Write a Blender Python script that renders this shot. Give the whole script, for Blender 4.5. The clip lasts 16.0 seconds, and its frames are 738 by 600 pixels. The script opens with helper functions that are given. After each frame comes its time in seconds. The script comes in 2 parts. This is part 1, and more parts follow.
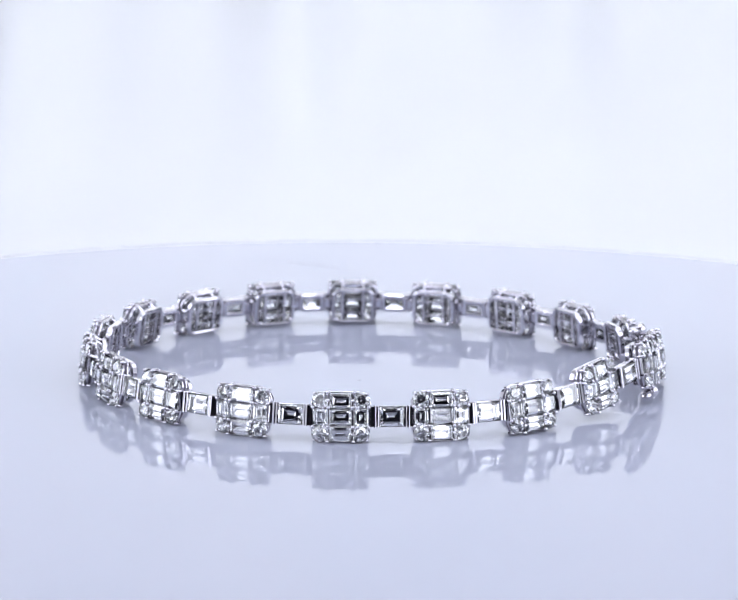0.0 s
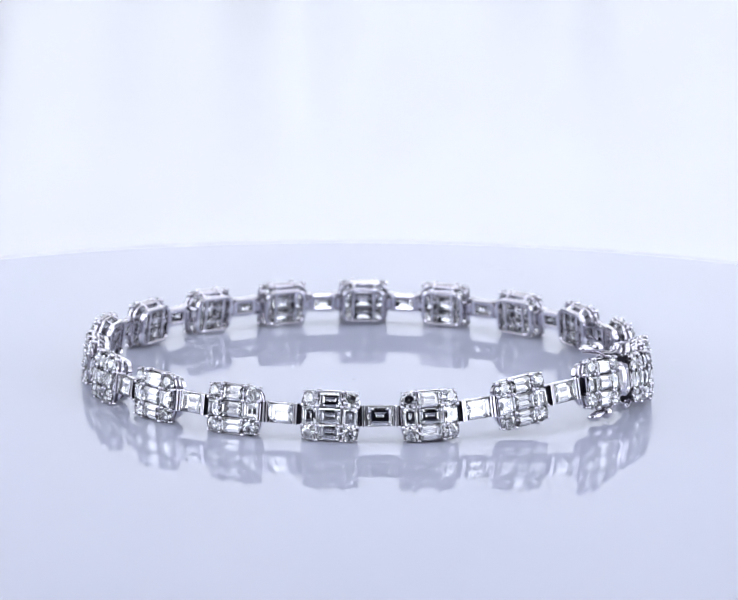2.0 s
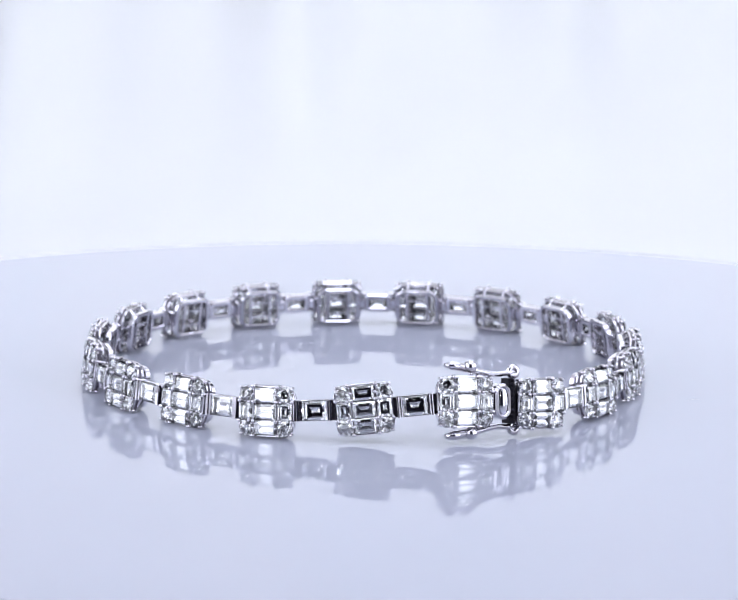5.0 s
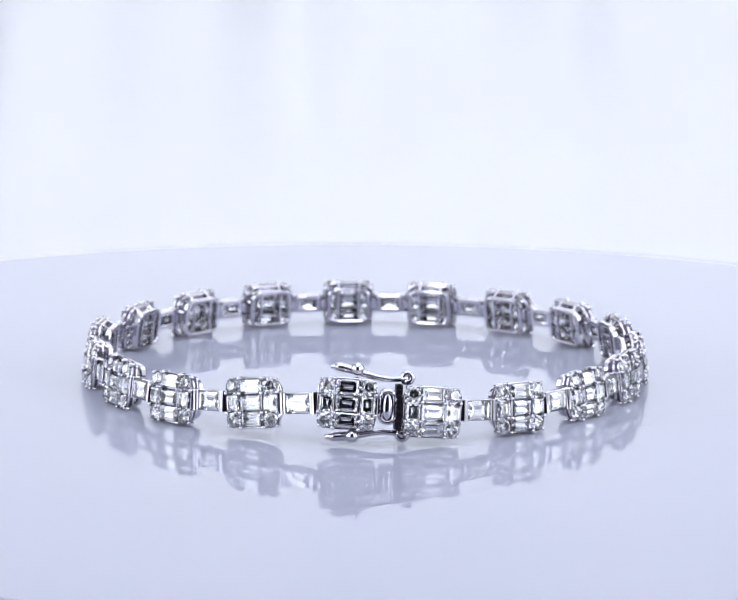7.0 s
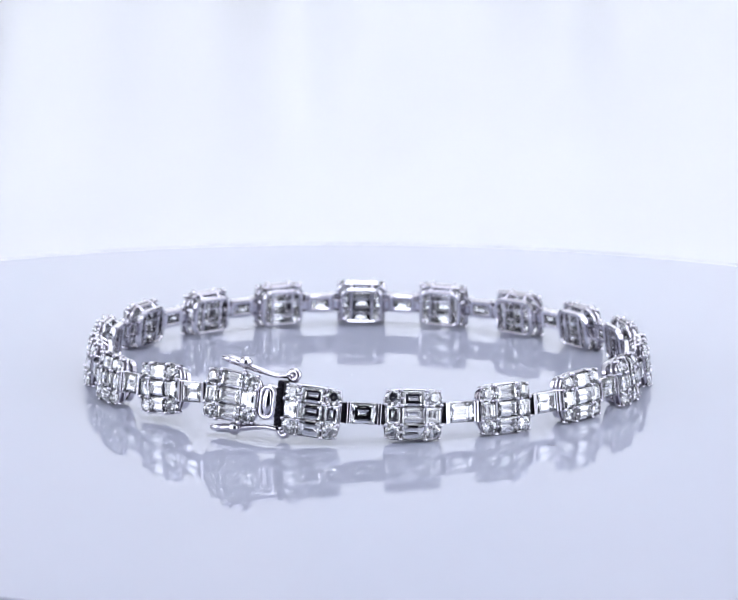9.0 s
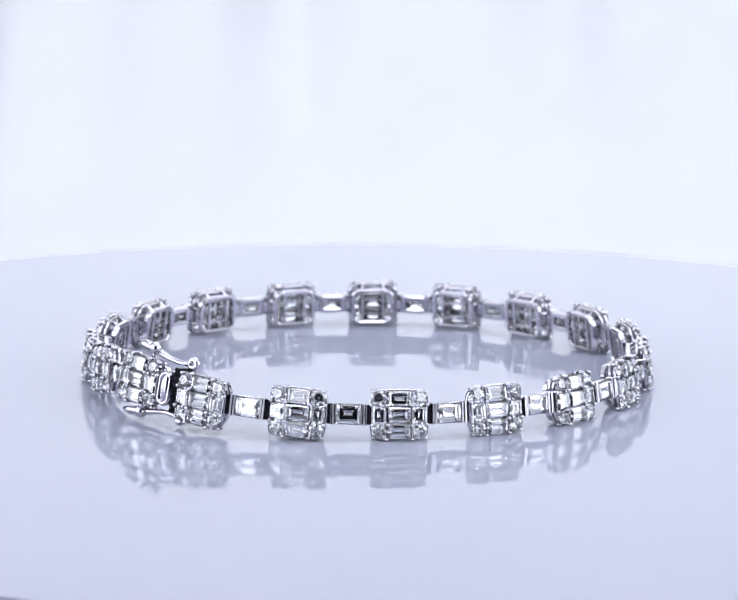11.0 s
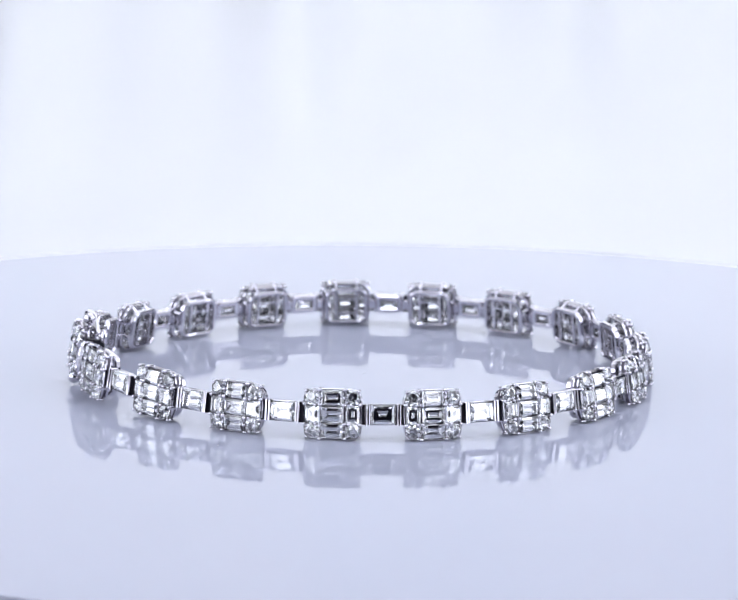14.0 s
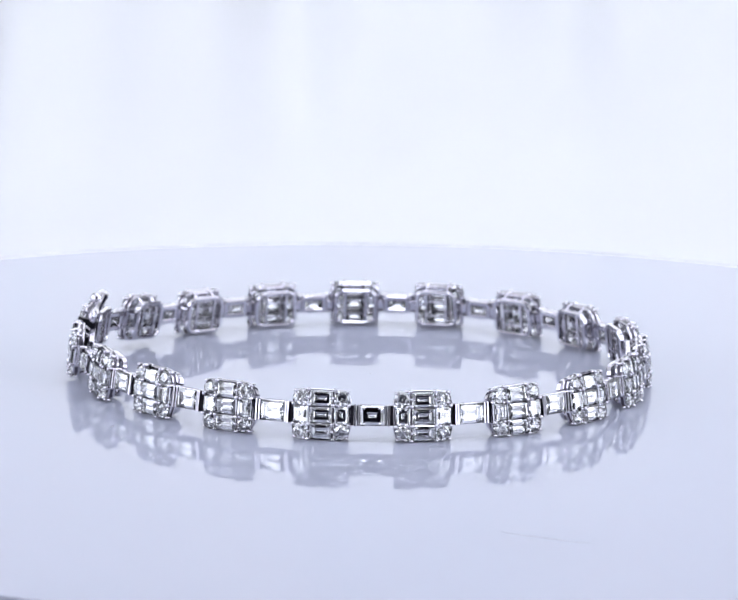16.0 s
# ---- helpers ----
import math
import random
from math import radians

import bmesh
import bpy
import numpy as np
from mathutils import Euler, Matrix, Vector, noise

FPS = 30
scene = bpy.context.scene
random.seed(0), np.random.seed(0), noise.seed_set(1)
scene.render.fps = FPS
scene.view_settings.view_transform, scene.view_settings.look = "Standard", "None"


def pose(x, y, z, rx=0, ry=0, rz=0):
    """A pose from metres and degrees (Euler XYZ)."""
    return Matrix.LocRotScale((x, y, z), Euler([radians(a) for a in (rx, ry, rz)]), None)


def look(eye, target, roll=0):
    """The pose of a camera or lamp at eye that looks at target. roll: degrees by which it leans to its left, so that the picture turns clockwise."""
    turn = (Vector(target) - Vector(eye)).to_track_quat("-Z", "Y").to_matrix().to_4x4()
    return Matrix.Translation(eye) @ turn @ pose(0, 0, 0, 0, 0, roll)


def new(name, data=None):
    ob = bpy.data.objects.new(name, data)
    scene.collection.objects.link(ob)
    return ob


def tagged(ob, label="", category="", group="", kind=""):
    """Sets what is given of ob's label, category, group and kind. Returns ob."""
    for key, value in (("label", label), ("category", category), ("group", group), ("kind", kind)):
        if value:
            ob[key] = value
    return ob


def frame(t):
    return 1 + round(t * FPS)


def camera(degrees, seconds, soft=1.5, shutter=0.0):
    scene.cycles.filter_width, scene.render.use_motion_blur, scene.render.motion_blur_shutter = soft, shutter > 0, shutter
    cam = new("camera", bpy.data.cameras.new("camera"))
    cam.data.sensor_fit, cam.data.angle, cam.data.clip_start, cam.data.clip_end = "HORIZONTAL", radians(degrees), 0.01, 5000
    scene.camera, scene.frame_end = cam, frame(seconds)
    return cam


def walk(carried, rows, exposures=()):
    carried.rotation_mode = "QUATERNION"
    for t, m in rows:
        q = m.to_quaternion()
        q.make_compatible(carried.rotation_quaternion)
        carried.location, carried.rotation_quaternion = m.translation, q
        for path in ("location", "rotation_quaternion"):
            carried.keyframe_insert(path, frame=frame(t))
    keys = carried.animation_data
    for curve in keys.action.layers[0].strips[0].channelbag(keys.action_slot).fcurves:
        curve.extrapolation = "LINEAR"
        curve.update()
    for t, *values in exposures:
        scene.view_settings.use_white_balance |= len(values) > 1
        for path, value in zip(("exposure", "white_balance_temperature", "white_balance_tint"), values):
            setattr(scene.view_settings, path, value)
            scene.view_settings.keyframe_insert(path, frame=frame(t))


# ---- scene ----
# Jewellery light tent: a bracelet on a glossy round plate that turns slowly. Ring radius about 29 mm.
MM = 0.001
cam = camera(13.69, 16.0, soft=1.4)
EYE, AIM = (0.0, -0.31074, 0.06839), (0.000196, -0.010335, 0.01011)
STAND = look(EYE, AIM, 0.678)
cam.data.dof.use_dof, cam.data.dof.focus_distance, cam.data.dof.aperture_fstop = True, 0.291, 74.0
walk(cam, [(0.0, STAND), (16.0, STAND)])

# turn of the plate in degrees, time by time
TURN = [(0, 74.69), (0.5, 69.43), (1, 64.02), (1.5, 58.72), (2, 53.28), (2.5, 47.93), (3, 42.43), (3.5, 37.14), (4, 31.86), (6.5, 5.86), (7, 0.06), (7.5, -5.20), (8, -10.93), (8.5, -16.32), (9, -21.75), (11.5, -49.22), (12, -54.71), (12.5, -59.70), (13, -65.43), (13.5, -70.63), (14, -76.23), (14.5, -81.44), (15, -86.93), (15.5, -92.33), (16, -97.74)]

# ---- world and light ----
scene.view_settings.exposure = 0.0
world = bpy.data.worlds.new("dim_room")
world.use_nodes = True
world.node_tree.nodes["Background"].inputs["Color"].default_value = (0.62, 0.68, 1.0, 1)
world.node_tree.nodes["Background"].inputs["Strength"].default_value = 0.04
scene.world = world
LIGHT = (0.825, 0.868, 1.0)
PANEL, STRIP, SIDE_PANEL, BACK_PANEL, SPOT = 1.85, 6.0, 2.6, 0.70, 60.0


# ---- materials ----
def material(name, colour, rough=0.5, metal=0.0, ior=1.45, glass=0.0):
    m = bpy.data.materials.new(name)
    m.use_nodes = True
    b = m.node_tree.nodes["Principled BSDF"]
    b.inputs["Base Color"].default_value = (*colour, 1)
    b.inputs["Roughness"].default_value = rough
    b.inputs["Metallic"].default_value = metal
    b.inputs["IOR"].default_value = ior
    b.inputs["Transmission Weight"].default_value = glass
    return m


def vary(m, scale, low, high, socket="Roughness", detail=4.0, bump=0.0, stretch=(1, 1, 1)):
    """Noise in object space on one socket (a number or a colour) and, if asked, a fine bump."""
    t = m.node_tree
    b = t.nodes["Principled BSDF"]
    co, mp = t.nodes.new("ShaderNodeTexCoord"), t.nodes.new("ShaderNodeMapping")
    mp.inputs["Scale"].default_value = stretch
    n = t.nodes.new("ShaderNodeTexNoise")
    n.inputs["Scale"].default_value, n.inputs["Detail"].default_value = scale, detail
    r = t.nodes.new("ShaderNodeMapRange" if isinstance(low, float) else "ShaderNodeMix")
    t.links.new(co.outputs["Object"], mp.inputs["Vector"])
    t.links.new(mp.outputs["Vector"], n.inputs["Vector"])
    if isinstance(low, float):
        r.inputs["From Min"].default_value, r.inputs["From Max"].default_value = 0.3, 0.7
        r.inputs["To Min"].default_value, r.inputs["To Max"].default_value = low, high
        t.links.new(n.outputs["Fac"], r.inputs["Value"])
        t.links.new(r.outputs["Result"], b.inputs[socket])
    else:
        r.data_type = "RGBA"
        r.inputs[6].default_value, r.inputs[7].default_value = (*low, 1), (*high, 1)
        t.links.new(n.outputs["Fac"], r.inputs[0])
        t.links.new(r.outputs[2], b.inputs[socket])
    if bump:
        u = t.nodes.new("ShaderNodeBump")
        u.inputs["Strength"].default_value, u.inputs["Distance"].default_value = bump, 0.0004
        t.links.new(n.outputs["Fac"], u.inputs["Height"])
        t.links.new(u.outputs["Normal"], b.inputs["Normal"])
    return m


def glow(name, colour, strength):
    m = bpy.data.materials.new(name)
    m.use_nodes = True
    b = m.node_tree.nodes["Principled BSDF"]
    b.inputs["Base Color"].default_value = (0.8, 0.8, 0.8, 1)
    b.inputs["Emission Color"].default_value = (*colour, 1)
    b.inputs["Emission Strength"].default_value = strength
    return m


def uneven_glow(m, low, high):
    """Soft upright bands of unequal brightness, put into the glow of the added back panel."""
    t = m.node_tree
    co, mp, n, r = (t.nodes.new("ShaderNode" + k) for k in ("TexCoord", "Mapping", "TexNoise", "Mix"))
    mp.inputs["Scale"].default_value = (1, 0.3, 1)
    n.inputs["Scale"].default_value, n.inputs["Detail"].default_value = 22.0, 2.0
    r.data_type = "RGBA"
    r.inputs[6].default_value, r.inputs[7].default_value = (*low, 1), (*high, 1)
    k = t.nodes.new("ShaderNodeMapRange")
    k.inputs["From Min"].default_value, k.inputs["From Max"].default_value = 0.32, 0.66
    t.links.new(co.outputs["Object"], mp.inputs["Vector"])
    t.links.new(mp.outputs["Vector"], n.inputs["Vector"])
    t.links.new(n.outputs["Fac"], k.inputs["Value"])
    t.links.new(k.outputs["Result"], r.inputs[0])
    t.links.new(r.outputs[2], m.node_tree.nodes["Principled BSDF"].inputs["Emission Color"])
    return m


# near-black metal: the shade of the hinge and clasp gaps as colour
DARK = vary(material("gap_shade_metal", (0.025, 0.023, 0.03), 0.5, 1.0), 700, 0.40, 0.60)
GOLD = vary(material("white_gold", (0.66, 0.64, 0.685), 0.05, 1.0), 900, 0.03, 0.08)
# dark tone carries the shade between the stones and round the hoop
RECESS = vary(material("recess_shade_metal", (0.11, 0.10, 0.125), 0.4, 1.0), 700, 0.30, 0.50)
DIAMOND = material("diamond", (1.0, 1.0, 1.0), 0.0, 0.0, 2.42, 1.0)
ACRYLIC = vary(material("white_acrylic", (0.36, 0.37, 0.445), 0.003, 0.0, 1.27), 60, 0.001, 0.005)
PAPER = vary(material("white_paper", (0.86, 0.86, 0.86), 0.9), 40, (0.84, 0.84, 0.845), (0.88, 0.88, 0.88), "Base Color", bump=0.05)
FABRIC = vary(material("tent_fabric", (0.85, 0.85, 0.85), 0.9), 300, (0.82, 0.82, 0.83), (0.87, 0.87, 0.87), "Base Color", bump=0.1)
# the room's lack of light is put into this near-black blue
ROOM = vary(material("unlit_room_paint", (0.045, 0.045, 0.09), 0.9), 3, (0.038, 0.038, 0.075), (0.055, 0.055, 0.11), "Base Color", bump=0.1)
BASE = vary(material("base_plastic", (0.60, 0.60, 0.62), 0.4), 200, 0.35, 0.5)
# the back glow is added to brighten what the plate mirrors
BACK, POINT = uneven_glow(glow("back_fill_glow", LIGHT, BACK_PANEL), (0.82, 0.885, 0.96), (0.955, 0.965, 0.97)), glow("spot_diffuser", LIGHT, SPOT)
LED, BRIGHT, SOFT = glow("led_diffuser", LIGHT, PANEL), glow("strip_diffuser", LIGHT, STRIP), glow("soft_diffuser", LIGHT, SIDE_PANEL)


# ---- mesh helpers ----
def mesh(bm, name, mat, smooth=False):
    bmesh.ops.recalc_face_normals(bm, faces=bm.faces)
    me = bpy.data.meshes.new(name)
    bm.to_mesh(me)
    bm.free()
    me.materials.append(mat)
    for p in me.polygons:
        p.use_smooth = smooth
    return me


def soft_edges(me):
    """Smooth shading with the sharp edges kept."""
    for p in me.polygons:
        p.use_smooth = True
    me.set_sharp_from_angle(angle=radians(40))
    return me


def part(name, me, parent, m=Matrix(), label=""):
    ob = new(name, me)
    ob.parent = parent
    ob.matrix_basis = m
    if label:
        ob["label"] = label
    return ob


def box(bm, x0, x1, y0, y1, z0, z1, bevel=0.0, turn=None):
    """A bevelled box between the given bounds."""
    made = bmesh.ops.create_cube(bm, size=1.0)["verts"]
    for v in made:
        v.co = Vector(((x0 + x1) / 2 + v.co.x * (x1 - x0), (y0 + y1) / 2 + v.co.y * (y1 - y0), (z0 + z1) / 2 + v.co.z * (z1 - z0)))
    if turn:
        bmesh.ops.transform(bm, matrix=turn, verts=made)
    if bevel:
        edges = list({e for v in made for e in v.link_edges})
        bmesh.ops.bevel(bm, geom=edges, offset=bevel, segments=2, profile=0.6, affect="EDGES")


def rounded(w, h, r, n=9):
    """Outline of a rounded rectangle in x and z, anticlockwise."""
    out = []
    for cx, cz, a0 in ((w / 2 - r, h / 2 - r, 0), (r - w / 2, h / 2 - r, 90), (r - w / 2, r - h / 2, 180), (w / 2 - r, r - h / 2, 270)):
        for k in range(n + 1):
            a = radians(a0 + 90 * k / n)
            out.append((cx + r * math.cos(a), cz + r * math.sin(a)))
    return out


def band(bm, rings):
    """Closed band through rings of points: each ring is a loop of (x, y, z); the last joins the first."""
    loops = [[bm.verts.new(p) for p in ring] for ring in rings]
    n = len(loops[0])
    for i, a in enumerate(loops):
        b = loops[(i + 1) % len(loops)]
        for k in range(n):
            bm.faces.new((a[k], a[(k + 1) % n], b[(k + 1) % n], b[k]))


def frame_ring(bm, w, h, r, thick, y0, y1, soft=0.06):
    """A rounded-rectangle hoop, its wall `thick` deep, from y0 to y1, with softened rims."""
    def ring(inset, y):
        return [(x, y, z) for x, z in rounded(w - 2 * inset, h - 2 * inset, max(r - inset, 0.05))]
    band(bm, [ring(soft, y0), ring(0, y0 + soft), ring(0, y1 - soft), ring(soft, y1), ring(thick - soft, y1),
              ring(thick, y1 - soft), ring(thick, y0 + soft), ring(thick - soft, y0)])


def lofted(bm, sections, close=True):
    """A solid through equal-length loops of points, capped at both ends."""
    loops = [[bm.verts.new(p) for p in s] for s in sections]
    n = len(loops[0])
    for a, b in zip(loops, loops[1:]):
        for k in range(n):
            bm.faces.new((a[k], a[(k + 1) % n], b[(k + 1) % n], b[k]))
    if close:
        bm.faces.new(loops[0])
        bm.faces.new(loops[-1])


def tube(bm, points, radii, n=10, flat=1.0):
    """A tapering rod through points; flat squeezes it across its second axis."""
    sections = []
    for i, p in enumerate(points):
        a, b = Vector(points[max(i - 1, 0)]), Vector(points[min(i + 1, len(points) - 1)])
        d = (b - a).normalized()
        s = d.cross(Vector((0, 1, 0))).normalized()
        u = s.cross(d)
        sections.append([Vector(p) + radii[i] * (math.cos(2 * math.pi * k / n) * s * flat + math.sin(2 * math.pi * k / n) * u) for k in range(n)])
    lofted(bm, sections)


def torus(bm, centre, big, small, axis="Y", n=20, m=8, squash=1.0):
    rings = []
    for i in range(n):
        a = 2 * math.pi * i / n
        ring = []
        for k in range(m):
            b = 2 * math.pi * k / m
            q = big + small * math.cos(b)
            p = Vector((q * math.cos(a), small * math.sin(b), q * math.sin(a) * squash))
            if axis == "Z":
                p = Vector((p.x, p.z, p.y))
            ring.append(p + Vector(centre))
        rings.append(ring)
    band(bm, rings)


def scaled(bm):
    bmesh.ops.scale(bm, vec=(MM, MM, MM), verts=bm.verts)
    return bm


# ---- stones and beads (drawn in millimetres; the face looks along -y) ----
def baguette(length, tall):
    """Step-cut stone: table, two crown steps, girdle, five pavilion steps and a keel."""
    bm = bmesh.new()

    def loop(inset, y):
        a, b = length / 2 - inset, tall / 2 - inset
        return [(a, y, b), (-a, y, b), (-a, y, -b), (a, y, -b)]
    k = min(length, tall)
    lofted(bm, [loop(k * 0.20, -0.17), loop(k * 0.10, -0.11), loop(0, 0.0), loop(0, 0.05),
                loop(k * 0.10, 0.05 + k * 0.122), loop(k * 0.20, 0.05 + k * 0.231), loop(k * 0.30, 0.05 + k * 0.331),
                loop(k * 0.39, 0.05 + k * 0.414), loop(k * 0.475, 0.05 + k * 0.484)])
    return mesh(scaled(bm), "baguette_diamond", DIAMOND)


def brilliant(d):
    """Round stone: octagonal table, star and kite facets, girdle, pavilion mains."""
    bm = bmesh.new()
    r = d / 2

    def loop(q, y, n, turn=0.0):
        return [bm.verts.new((q * math.cos(2 * math.pi * (i + turn) / n), y, q * math.sin(2 * math.pi * (i + turn) / n))) for i in range(n)]
    t, k, g, h = loop(r * 0.55, -0.24 * d * 0.7, 8), loop(r * 0.8, -0.09 * d, 8, 0.5), loop(r, 0.0, 16), loop(r, 0.03 * d, 16)
    p, c = loop(r * 0.45, 0.27 * d, 8, 0.5), bm.verts.new((0, 0.45 * d, 0))
    bm.faces.new(t)
    for i in range(8):
        j = (i + 1) % 8
        bm.faces.new((t[i], t[j], k[i]))
        bm.faces.new((t[j], k[j], g[2 * j], k[i]))
        bm.faces.new((k[i], g[2 * i], g[2 * i + 1]))
        bm.faces.new((k[i], g[2 * i + 1], g[(2 * i + 2) % 16]))
        bm.faces.new((h[2 * i], h[2 * i + 1], p[i]))
        bm.faces.new((h[2 * i + 1], h[(2 * i + 2) % 16], p[i]))
        bm.faces.new((h[(2 * i + 2) % 16], p[j], c, p[i]))
    for i in range(16):
        j = (i + 1) % 16
        bm.faces.new((g[i], g[j], h[j], h[i]))
    return mesh(scaled(bm), "round_diamond", DIAMOND)


def bead(r, tall):
    """A prong tip: a round-headed pin."""
    bm = bmesh.new()
    sections = []
    for q, y in ((0.35, -1.0), (0.75, -0.75), (1.0, -0.2), (1.0, 0.5), (0.9, tall / r)):
        sections.append([(r * q * math.cos(2 * math.pi * i / 8), r * y, r * q * math.sin(2 * math.pi * i / 8)) for i in range(8)])
    lofted(bm, sections)
    return mesh(scaled(bm), "prong", GOLD, True)


# ---- setting: tent, room, plate ----
def sheet(name, points, mat, thick, width, label, axis="X"):
    """A sheet that follows a profile of (y, z) points across the width, with its thickness behind it."""
    bm = bmesh.new()
    n = len(points)
    offs = []
    for i in range(n):
        a, b = Vector(points[max(i - 1, 0)]), Vector(points[min(i + 1, n - 1)])
        d = (b - a).normalized()
        offs.append((points[i][0] + d[1] * thick, points[i][1] - d[0] * thick))
    loop = list(points) + offs[::-1]
    def fold(x, z):
        """Soft vertical waves in the hanging part of the sheet."""
        k = min(max((z - FLOOR) / 0.10, 0.0), 1.0)
        return k * 0.0065 * (math.sin(x * 95 + 0.6) + 0.7 * math.sin(x * 187 + 2.1) + 0.4 * math.sin(x * 41))
    steps = [-width / 2 + width * i / 120 for i in range(121)]
    lofted(bm, [[(x, y + fold(x, z), z) for y, z in loop] for x in steps])
    return tagged(new(name, mesh(bm, name, mat, True)), label, "backdrop", kind="structure")


def slab(name, x0, x1, y0, y1, z0, z1, mat, label, category):
    bm = bmesh.new()
    box(bm, x0, x1, y0, y1, z0, z1)
    return tagged(new(name, mesh(bm, name, mat)), label, category, kind="structure")


FLOOR = -0.075
COVE = [(-0.28, FLOOR), (0.34, FLOOR)] + [(0.34 + 0.14 * math.sin(radians(a)), FLOOR + 0.14 - 0.14 * math.cos(radians(a))) for a in range(6, 91, 6)] + [(0.48, 0.46)]
sheet("backdrop", COVE, PAPER, 0.001, 0.46, "seamless white paper sweep behind the turntable")
slab("wall_west", -0.363, -0.36, -0.28, 0.30, FLOOR, 0.47, FABRIC, "white diffusing fabric side of the light tent", "tent wall")
slab("wall_east", 0.36, 0.363, -0.28, 0.30, FLOOR, 0.47, FABRIC, "white diffusing fabric side of the light tent", "tent wall")
slab("wall_front_west", -0.36, -0.135, -0.284, -0.28, FLOOR, 0.47, FABRIC, "white fabric front flap of the light tent", "tent wall")
slab("wall_front_east", 0.135, 0.36, -0.284, -0.28, FLOOR, 0.47, FABRIC, "white fabric front flap of the light tent", "tent wall")
slab("wall_front_top", -0.135, 0.135, -0.284, -0.28, 0.34, 0.47, FABRIC, "white fabric flap over the tent opening", "tent wall")
slab("ceiling", -0.363, 0.363, -0.28, 0.50, 0.472, 0.476, FABRIC, "white fabric top of the light tent", "tent ceiling")
# unseen room shell, added as something dark for stones and metal to reflect
slab("floor", -0.6, 0.6, -0.85, 0.62, -0.10, FLOOR - 0.003, ROOM, "unseen near-black table top under the tent", "table top")
slab("wall_north", -0.6, 0.6, 0.62, 0.64, -0.10, 0.70, ROOM, "unseen near-black room wall, added for dark reflections", "wall")
slab("wall_room_west", -0.62, -0.6, -0.87, 0.64, -0.10, 0.70, ROOM, "unseen near-black room wall, added for dark reflections", "wall")
slab("wall_room_east", 0.6, 0.62, -0.87, 0.64, -0.10, 0.70, ROOM, "unseen near-black room wall, added for dark reflections", "wall")
slab("ceiling_room", -0.62, 0.62, -0.87, 0.64, 0.70, 0.72, ROOM, "unseen near-black room ceiling, added for dark reflections", "ceiling")
slab("wall_south", -0.6, 0.6, -0.87, -0.85, -0.10, 0.70, ROOM, "unseen near-black room wall, added for dark reflections", "wall")


def led_panel(m, w, d, mat, label):
    """A slim panel whose diffuser looks along its own -z."""
    base = tagged(new("led_panel"), label, "light panel", "tent lights")
    base.matrix_basis = m
    bm = bmesh.new()
    box(bm, -w / 2, w / 2, -d / 2, d / 2, -0.004, 0.002, 0.001)
    part("housing", mesh(bm, "housing", BASE), base)
    bm = bmesh.new()
    box(bm, -w / 2 + 0.006, w / 2 - 0.006, -d / 2 + 0.006, d / 2 - 0.006, -0.007, -0.0041)
    part("diffuser", mesh(bm, "diffuser", mat), base, label="glowing cool white diffuser")
    return base


led_panel(pose(0.09, 0.15, 0.468), 0.46, 0.44, LED, "broad led light panel under the tent top over the plate")
led_panel(pose(0, -0.20, 0.468), 0.34, 0.045, BRIGHT, "narrow led light strip under the tent top by the opening")
for side in (-1, 1):
    led_panel(pose(side * 0.355, -0.01, 0.17, 0, side * 90), 0.34, 0.26, SOFT, "broad soft led panel on the tent side")

# added glowing panel, out of view, for the plate to mirror
led_panel(pose(0.0, 0.462, 0.20, -90), 0.44, 0.29, BACK, "glow panel added out of view before the backdrop, for the plate's reflection")
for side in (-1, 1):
    # unseen upright panel, added so the flap is bright in the stones
    led_panel(pose(side * 0.225, -0.274, 0.15, 90), 0.12, 0.36, SOFT, "upright glow panel added out of view on the tent front flap")
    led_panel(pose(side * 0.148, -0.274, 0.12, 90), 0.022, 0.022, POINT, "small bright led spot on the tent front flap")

# round plate and its drive
PLATE_R, PLATE_C = 0.0839, (0.0012, -0.0028)
WOBBLE, HIGH_SIDE = 0.16, -28.0  # the plate sits a little askew on its drive: degrees, and the raised side at the turn 0


def plate():
    ob = tagged(new("turntable_plate"), "glossy white round acrylic turntable plate under the bracelet", "turntable plate")
    bm = bmesh.new()
    n = 160
    prof = ((0.0, 0.0), (PLATE_R, 0.0), (PLATE_R, -0.0047), (PLATE_R - 0.0003, -0.005), (0.0, -0.005))
    loops = [[bm.verts.new((q * math.cos(2 * math.pi * i / n), q * math.sin(2 * math.pi * i / n), z)) for i in range(n)] for q, z in prof[1:-1]]
    for a, b in zip(loops, loops[1:]):
        for k in range(n):
            bm.faces.new((a[k], a[(k + 1) % n], b[(k + 1) % n], b[k]))
    bm.faces.new(loops[0])
    bm.faces.new(loops[-1])
    part("disc", mesh(bm, "disc", ACRYLIC), ob)
    return ob


PLATE = plate()


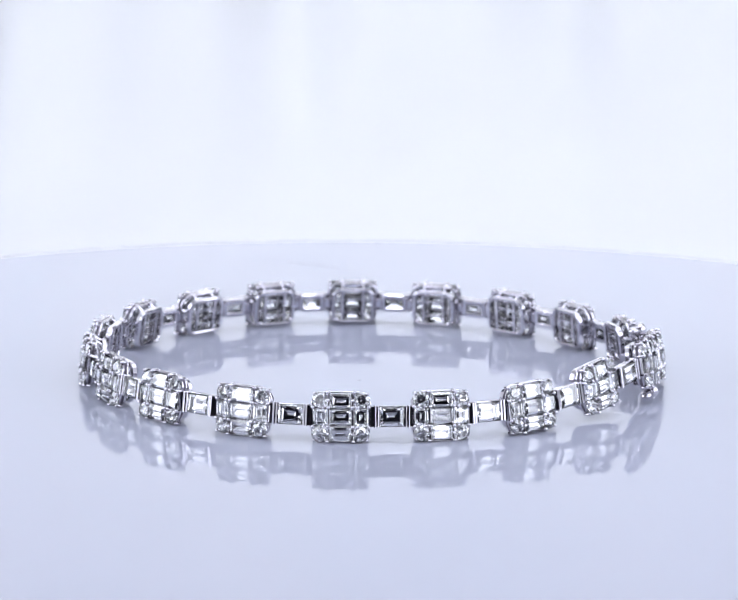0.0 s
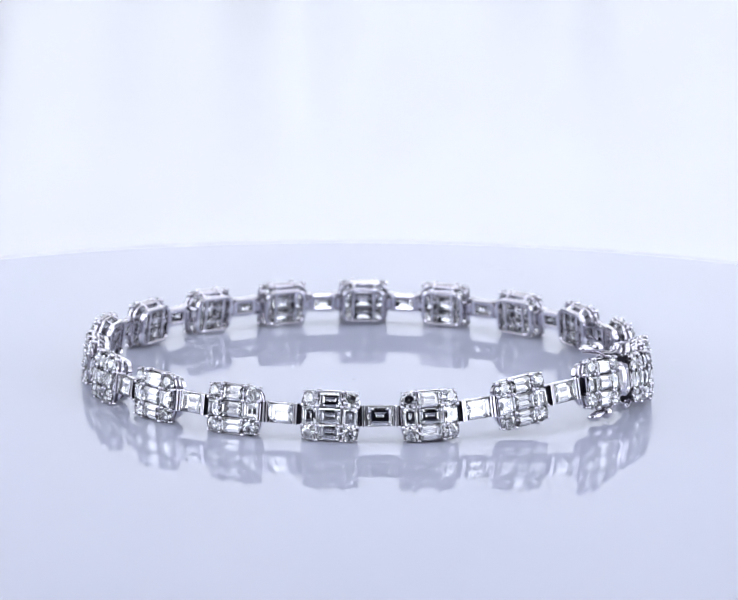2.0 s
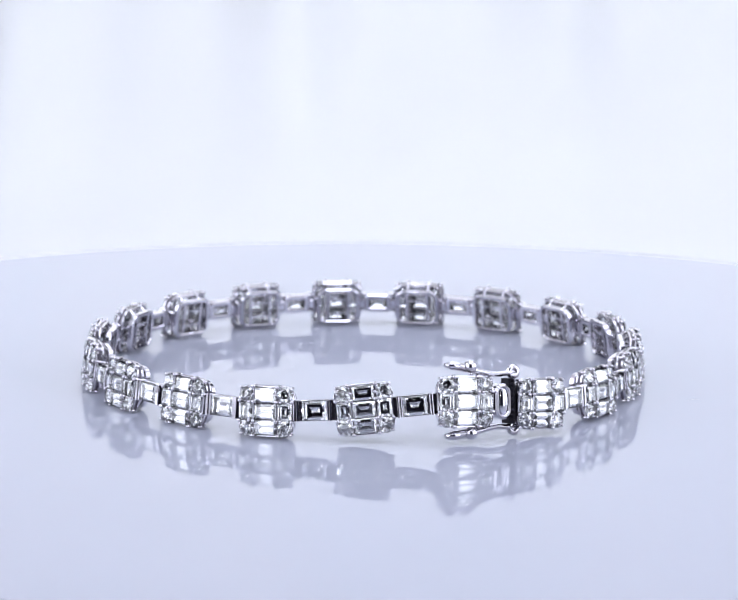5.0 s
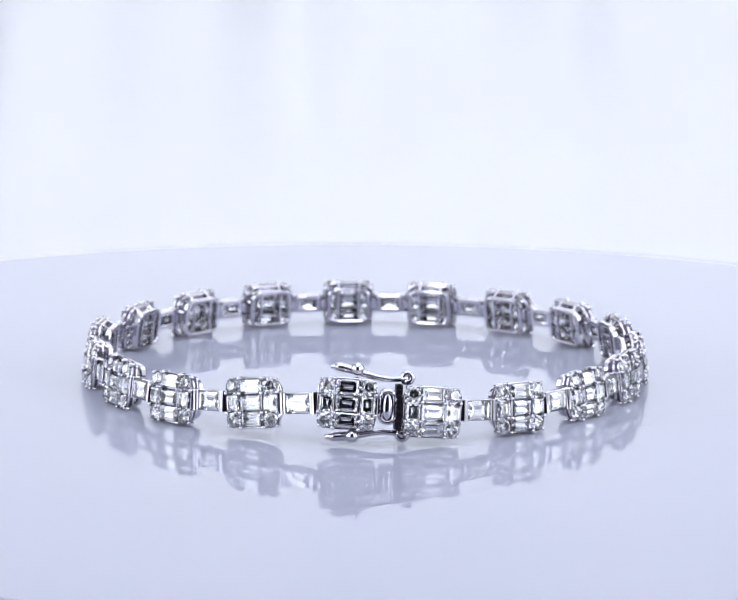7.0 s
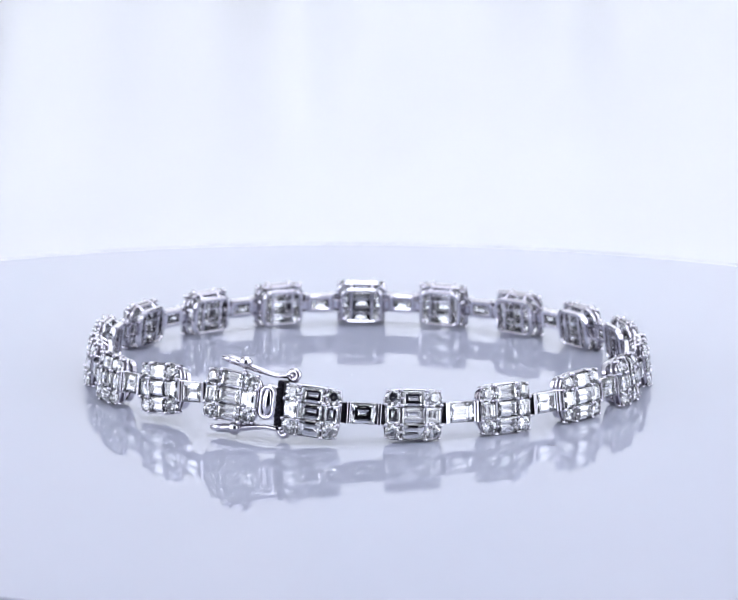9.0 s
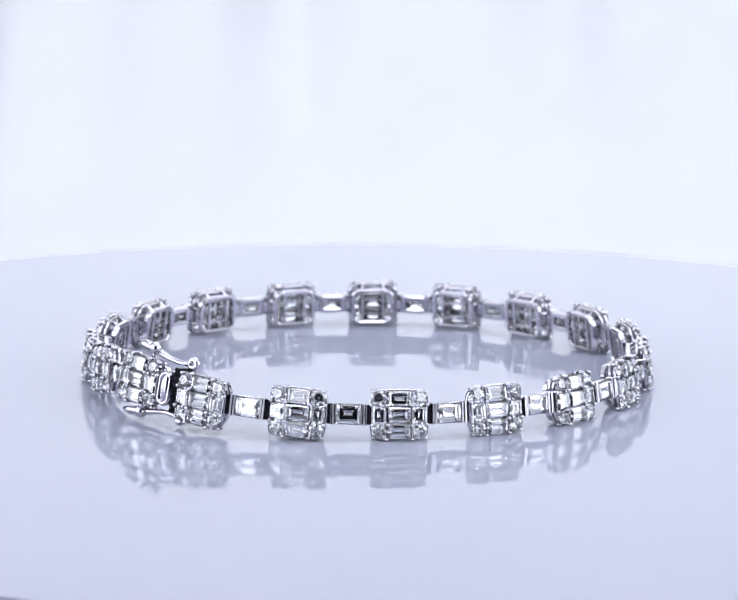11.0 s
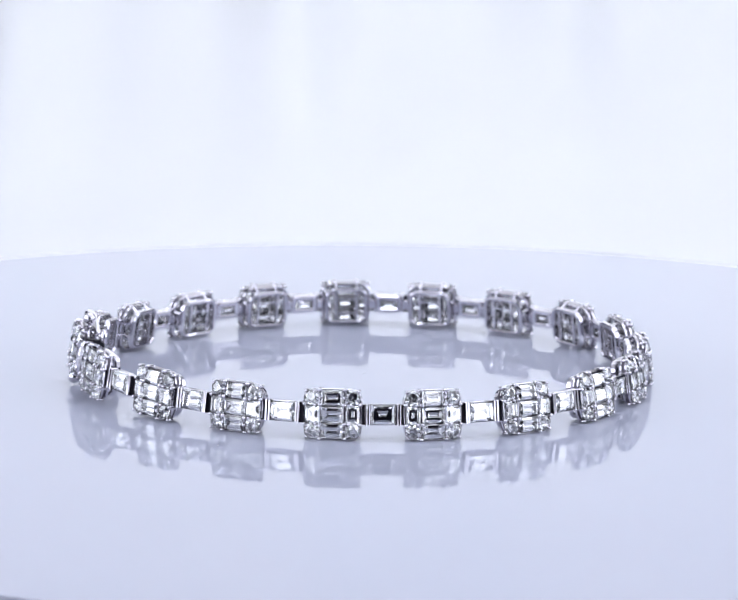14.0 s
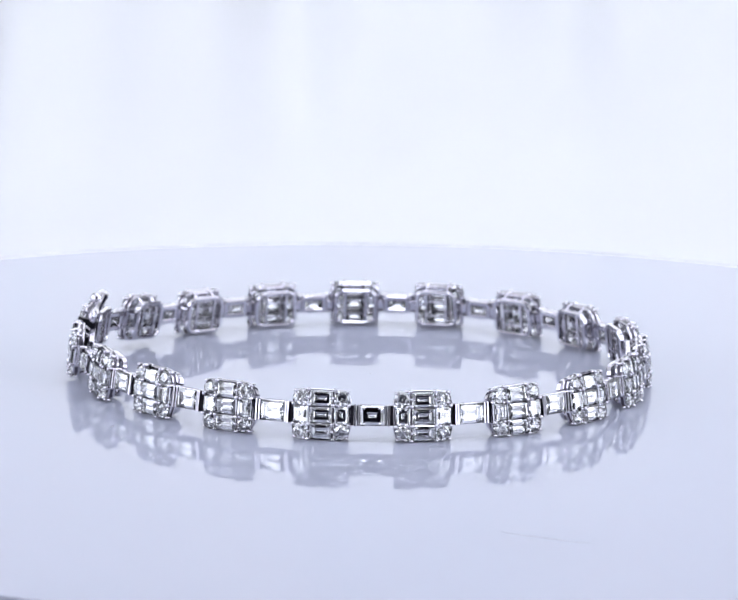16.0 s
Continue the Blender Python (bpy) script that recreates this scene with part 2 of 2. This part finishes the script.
def drive():
    ob = tagged(new("rotary_drive"), "pale grey plastic turntable drive under the plate", "drive unit")
    bm = bmesh.new()
    sections = []
    for q, z in ((0.060, FLOOR), (0.060, FLOOR + 0.03), (0.055, FLOOR + 0.034), (0.03, FLOOR + 0.036), (0.03, -0.0051)):
        sections.append([(q * math.cos(2 * math.pi * i / 64), q * math.sin(2 * math.pi * i / 64), z) for i in range(64)])
    lofted(bm, sections)
    part("housing", mesh(bm, "housing", BASE), ob)
    return ob


drive()

# ---- bracelet ----
BRACELET = tagged(new("bracelet"), "white gold link bracelet set with baguette and round diamonds", "bracelet")
CW, CH, CR, DEPTH = 5.60, 4.90, 1.30, 2.35
FACE = 28.95


def cluster_setting():
    """Open white gold gallery: outer hoop, back rim, and the bars between the stones."""
    bm = bmesh.new()
    frame_ring(bm, CW + 0.04, CH - 0.02, CR, 0.24, 0.48, 0.76)
    frame_ring(bm, CW - 0.04, CH - 0.10, CR, 0.24, 1.02, 1.28)
    frame_ring(bm, CW - 0.80, CH - 0.80, CR - 0.20, 0.40, 1.75, DEPTH, 0.10)
    for x in (-1, 1):
        for z in (-0.75, 0.75):
            tube(bm, [(x * (CW / 2 - 0.10), 1.0, z), (x * (CW / 2 - 0.58), 1.85, z)], [0.15, 0.15], 8)
            tube(bm, [(x * 1.15, 1.0, z / 0.75 * (CH / 2 - 0.10)), (x * 1.15, 1.85, z / 0.75 * (CH / 2 - 0.58))], [0.15, 0.15], 8)
    for x in (-1.14, 1.14):
        box(bm, x - 0.12, x + 0.12, 1.80, 2.25, -CH / 2 + 0.6, CH / 2 - 0.6, 0.05)
    for z in (-0.79, 0.79):
        box(bm, -1.1, 1.1, 1.85, 2.2, z - 0.07, z + 0.07, 0.03)
    return soft_edges(mesh(scaled(bm), "cluster_setting", GOLD))


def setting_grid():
    """The rails between the stones, sunk below their edges, and the groove round the hoop; their dark colour stands in
    for the shade there.
    """
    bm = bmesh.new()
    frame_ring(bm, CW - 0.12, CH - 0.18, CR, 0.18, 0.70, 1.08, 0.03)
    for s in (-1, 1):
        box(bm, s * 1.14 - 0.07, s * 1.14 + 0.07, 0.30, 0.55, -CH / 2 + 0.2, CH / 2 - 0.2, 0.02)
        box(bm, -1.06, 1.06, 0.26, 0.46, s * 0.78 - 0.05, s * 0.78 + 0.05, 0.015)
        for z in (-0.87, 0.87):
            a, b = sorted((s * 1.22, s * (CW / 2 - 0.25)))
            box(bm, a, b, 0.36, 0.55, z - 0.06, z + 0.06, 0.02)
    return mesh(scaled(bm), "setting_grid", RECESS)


SETTING, RAILS = cluster_setting(), setting_grid()
MID_BAG, TOP_BAG, SIDE_BAG = baguette(2.20, 1.52), baguette(2.20, 1.50), baguette(1.42, 1.70)
ROUND, BEAD, BEAD_SMALL = brilliant(1.58), bead(0.215, 0.7), bead(0.165, 0.6)
ROUNDS = [(x, z) for x in (-1.97, 1.97) for z in (-1.64, 1.64)]


def loose(tip, spin=0.5):
    """A small seeded turn by which stones sit a little unevenly."""
    return pose(0, 0, 0, random.uniform(-tip, tip), random.uniform(-spin, spin), random.uniform(-tip, tip))


def cluster(m, label=""):
    c = part("cluster_link", SETTING, BRACELET, m, label)
    part("setting_grid", RAILS, c, label="grid between the stones, its dark colour standing in for shade")
    part("baguette_diamond", MID_BAG, c, pose(0, 0.04 * MM, 0) @ loose(4.0))
    for s in (-1, 1):
        part("baguette_diamond", TOP_BAG, c, pose(0, 0.14 * MM, s * 1.56 * MM, -s * 6) @ loose(4.0))
        part("baguette_diamond", SIDE_BAG, c, pose(s * 1.95 * MM, 0.16 * MM, 0, 0, 0, s * 6) @ loose(4.0))
    for x, z in ROUNDS:
        part("round_diamond", ROUND, c, pose(x * MM, 0.30 * MM, z * MM, -6 * z, 0, 5 * x) @ loose(4.0, 40.0))
    for x in (-1, 1):
        for z in (-1, 1):
            for px, py, pz, b in ((1.15, 0.02, 0.92, BEAD), (1.22, 0.20, 2.34, BEAD), (2.66, 0.28, 0.95, BEAD),
                                  (2.52, 0.40, 2.20, BEAD_SMALL), (1.60, 0.06, 0.90, BEAD_SMALL), (1.14, 0.06, 1.60, BEAD_SMALL)):
                part("prong", b, c, pose(x * px * MM, py * MM, z * pz * MM))
    return c


def connector_mesh():
    """Channel for one stone: thin rails beside it and a rounded back plate with a slot."""
    bm = bmesh.new()
    for z in (-1, 1):
        box(bm, -1.25, 1.25, 0.42, 0.85, z * 0.93 - 0.07, z * 0.93 + 0.07, 0.03)
    frame_ring(bm, 2.9, 2.0, 0.55, 0.52, 0.80, 1.25, 0.10)
    return soft_edges(mesh(scaled(bm), "connector_link", GOLD))


def bar_mesh(name, x, y0, y1, z, bevel, mat=None):
    bm = bmesh.new()
    box(bm, -x, x, y0, y1, -z, z, bevel)
    return mesh(scaled(bm), name, mat or GOLD)


END_BAR, INNER_BAR = bar_mesh("end_bar", 0.11, 0.05, 1.0, 1.03, 0.05), bar_mesh("inner_bar", 0.10, 0.16, 1.0, 0.98, 0.04)
# the thin dark plate is only the shade in the hinge gap
LUG, SHADE_PLATE = bar_mesh("hinge_lug", 0.50, 0.80, 1.30, 0.52, 0.12), bar_mesh("hinge_shade", 0.17, 0.40, 0.72, 0.95, 0.06, DARK)
CONNECT, LINK_BAG = connector_mesh(), baguette(2.44, 1.94)


def place(phi, r, z, lean=0.0, tilt=0.0):
    """Pose of a link whose face lies r mm from the axis at the angle phi; lean: top inwards; tilt: far end (growing phi) up."""
    a = radians(phi)
    return Matrix.Translation((r * MM * math.cos(a), r * MM * math.sin(a), z * MM)) @ pose(0, 0, 0, 0, 0, phi + 90) @ pose(0, 0, 0, -lean, -tilt, 0)


# angle, distance of the face from the axis, height of the middle, tilt; the clasp link comes first and the ring goes on anticlockwise
LINKS = [(-93.4, 30.4, 4.05, -3.0), (-78.0, 30.5, 3.15, -5.0), (-59.3, 29.2, 2.65, -2.0), (-39.9, 28.5, 2.5, 0), (-20.2, 28.55, 2.5, 0),
         (-0.8, 28.75, 2.5, 0), (18.6, 29.1, 2.5, 0), (37.6, 29.25, 2.5, 0), (56.3, 29.2, 2.5, 0), (75.2, 29.2, 2.5, 0), (94.2, 29.15, 2.5, 0),
         (113.0, 29.3, 2.5, 0), (132.3, 29.0, 2.5, 0), (151.2, 29.0, 2.5, 0), (171.2, 29.1, 2.5, 0), (190.6, 28.95, 2.5, 0), (209.9, 28.75, 2.5, 0),
         (229.0, 29.05, 2.6, 1.5), (248.0, 29.2, 3.3, 5.5)]
LEAN = 8.0
for i, (phi, r, z, tilt) in enumerate(LINKS):
    cluster(place(phi, r, z - 0.03, 10 if i == 0 else LEAN, tilt) @ (Matrix() if i < 2 else pose(0, 0, 0, random.uniform(-2.0, 2.0), random.uniform(-0.8, 0.8), random.uniform(-2.0, 2.0))))
    if i == 0:
        continue
    nphi, nr, nz, _ = LINKS[i + 1] if i + 1 < len(LINKS) else (LINKS[0][0] + 360, *LINKS[0][1:])
    step = math.degrees(math.atan2(nz - z, radians(nphi - phi) * FACE))
    c = part("connector_link", CONNECT, BRACELET, place((phi + nphi) / 2, (r + nr) / 2 - 0.15, (z + nz) / 2, LEAN, step)
             @ pose(0, 0, 0, 0, 0, math.degrees(math.atan2(r - nr, radians(nphi - phi) * FACE))))
    part("baguette_diamond", LINK_BAG, c, pose(0, 0.26 * MM, 0) @ loose(3.0))
    for s in (-1, 1):
        part("end_bar", END_BAR, c, pose(s * 1.60 * MM, 0, 0))
        part("inner_bar", INNER_BAR, c, pose(s * 1.34 * MM, 0, 0))
        part("hinge_lug", LUG, c, pose(s * 1.95 * MM, 0, 0))
        part("hinge_shade", SHADE_PLATE, c, pose(s * 1.86 * MM, 0, 0), "dark plate standing in for the shade in the hinge gap")

# ---- clasp ----


def clasp():
    """Box clasp between the first two links: tongue, end plate and two safety levers with their studs."""
    m = place(-86.0, 30.35, 3.75, 10, -3)
    bm = bmesh.new()
    frame_ring(bm, 1.75, 3.4, 0.85, 0.50, 0.0, 1.5, 0.2)
    made = bmesh.ops.create_icosphere(bm, subdivisions=3, radius=1.0)["verts"]
    for v in made:
        v.co = Vector((0.58 * v.co.x, 0.36 + 0.46 * v.co.y, 1.42 * v.co.z))
    tongue = part("clasp_tongue", soft_edges(mesh(scaled(bm), "clasp_tongue", GOLD)), BRACELET, m @ pose(-0.10 * MM, 0, 0), "polished oval white gold clasp tongue")
    bm = bmesh.new()
    box(bm, 0.78, 1.42, 0.40, 2.1, -2.15, 2.15, 0.10)
    for z in (-1.95, -1.45, -0.95, -0.45, 0.05, 0.55, 1.05, 1.55, 2.0):
        made = bmesh.ops.create_icosphere(bm, subdivisions=2, radius=1.0)["verts"]
        for v in made:
            v.co = Vector((1.08 + 0.24 * v.co.x, 0.36 + 0.22 * v.co.y, z + 0.23 * v.co.z))
    box(bm, -0.5, 0.9, 1.4, 2.0, -0.9, 0.9, 0.1)
    # gap shade is put into this plate's near-black colour
    part("clasp_box", mesh(scaled(bm), "clasp_box", DARK), tongue, label="clasp box plate, near black for the shade in the gap")
    for s in (-1, 1):
        bm = bmesh.new()
        pts = [(2.05, 0, 0.0), (1.3, 0, -0.12), (0.3, 0, -0.20), (-0.9, 0, -0.05), (-1.8, 0, 0.15), (-2.7, 0, 0.36), (-3.6, 0, 0.62), (-4.4, 0, 0.78), (-5.2, 0, 0.82)]
        tube(bm, [(x, 0, s * z * (1.0 if s > 0 or z < 0.2 else 0.62)) for x, _, z in pts], [0.38, 0.36, 0.37, 0.40, 0.45, 0.52, 0.60, 0.62, 0.30], 14, 0.72)
        torus(bm, (2.05, 0, 0), 0.40, 0.33, "Y", 28, 12)
        tube(bm, [(2.05, -0.30, 0), (2.05, 0.6, 0)], [0.26, 0.26], 10)
        part("safety_lever", mesh(scaled(bm), "safety_lever", GOLD, True), tongue,
             pose((-0.45 if s < 0 else -0.15) * MM, (1.3 if s < 0 else 1.7) * MM, (-2.60 if s < 0 else 2.72) * MM), "curved white gold safety lever")
        bm = bmesh.new()
        bmesh.ops.create_icosphere(bm, subdivisions=3, radius=0.63)
        bmesh.ops.translate(bm, vec=(-2.75, 0, s * 0.25), verts=bm.verts)
        tube(bm, [(-2.75, 0, s * 0.2), (-2.75, 0, -s * 1.0)], [0.2, 0.2], 8)
        part("lever_stud", mesh(scaled(bm), "lever_stud", GOLD, True), tongue,
             pose((-0.40 if s < 0 else -0.12) * MM, (0.85 if s < 0 else 1.25) * MM, (-2.66 if s < 0 else 3.12) * MM), "polished ball stud")


clasp()


def lint(points, r, label):
    """A thin fibre lying on the plate, drawn in millimetres at the pose of the clip's end."""
    bm = bmesh.new()
    tube(bm, [(x, y, r) for x, y in points], [r * (0.5 if i in (0, len(points) - 1) else 1.0) for i in range(len(points))], 6)
    return tagged(new("lint_fibre", mesh(scaled(bm), "lint_fibre", FIBRE, True)), label, "lint")


FIBRE = vary(material("grey_fibre", (0.45, 0.45, 0.50), 0.9), 2000, (0.40, 0.40, 0.45), (0.50, 0.50, 0.55), "Base Color")
HAIR = lint([(11.5, -60.4), (12.4, -61.2), (14.0, -61.9), (16.0, -62.8), (17.6, -63.6), (18.9, -63.7)], 0.016, "thin curved grey lint fibre lying on the glossy plate")
THREAD = lint([(-24.27, -23.28), (-24.11, -23.78), (-24.45, -24.22), (-24.39, -24.7)], 0.014, "short fine grey lint thread lying on the glossy plate")
SPECK = lint([(0.2, 1.6), (0.45, 1.75), (0.75, 1.7)], 0.022, "tiny grey lint speck lying on the glossy plate")


def askew(a):
    """The turn of the plate by a degrees, with its slight tilt towards the raised side."""
    k = radians(HIGH_SIDE + a)
    return Matrix.Rotation(radians(WOBBLE), 4, Vector((math.sin(k), -math.cos(k), 0))) @ pose(0, 0, 0, 0, 0, a)


def motions():
    walk(BRACELET, [(t, askew(a)) for t, a in TURN])
    for ob in (HAIR, THREAD, SPECK):
        walk(ob, [(t, askew(a) @ pose(0, 0, 0, 0, 0, -TURN[-1][1])) for t, a in TURN])
    walk(PLATE, [(t, Matrix.Translation((*PLATE_C, 0)) @ askew(a)) for t, a in TURN])


motions()
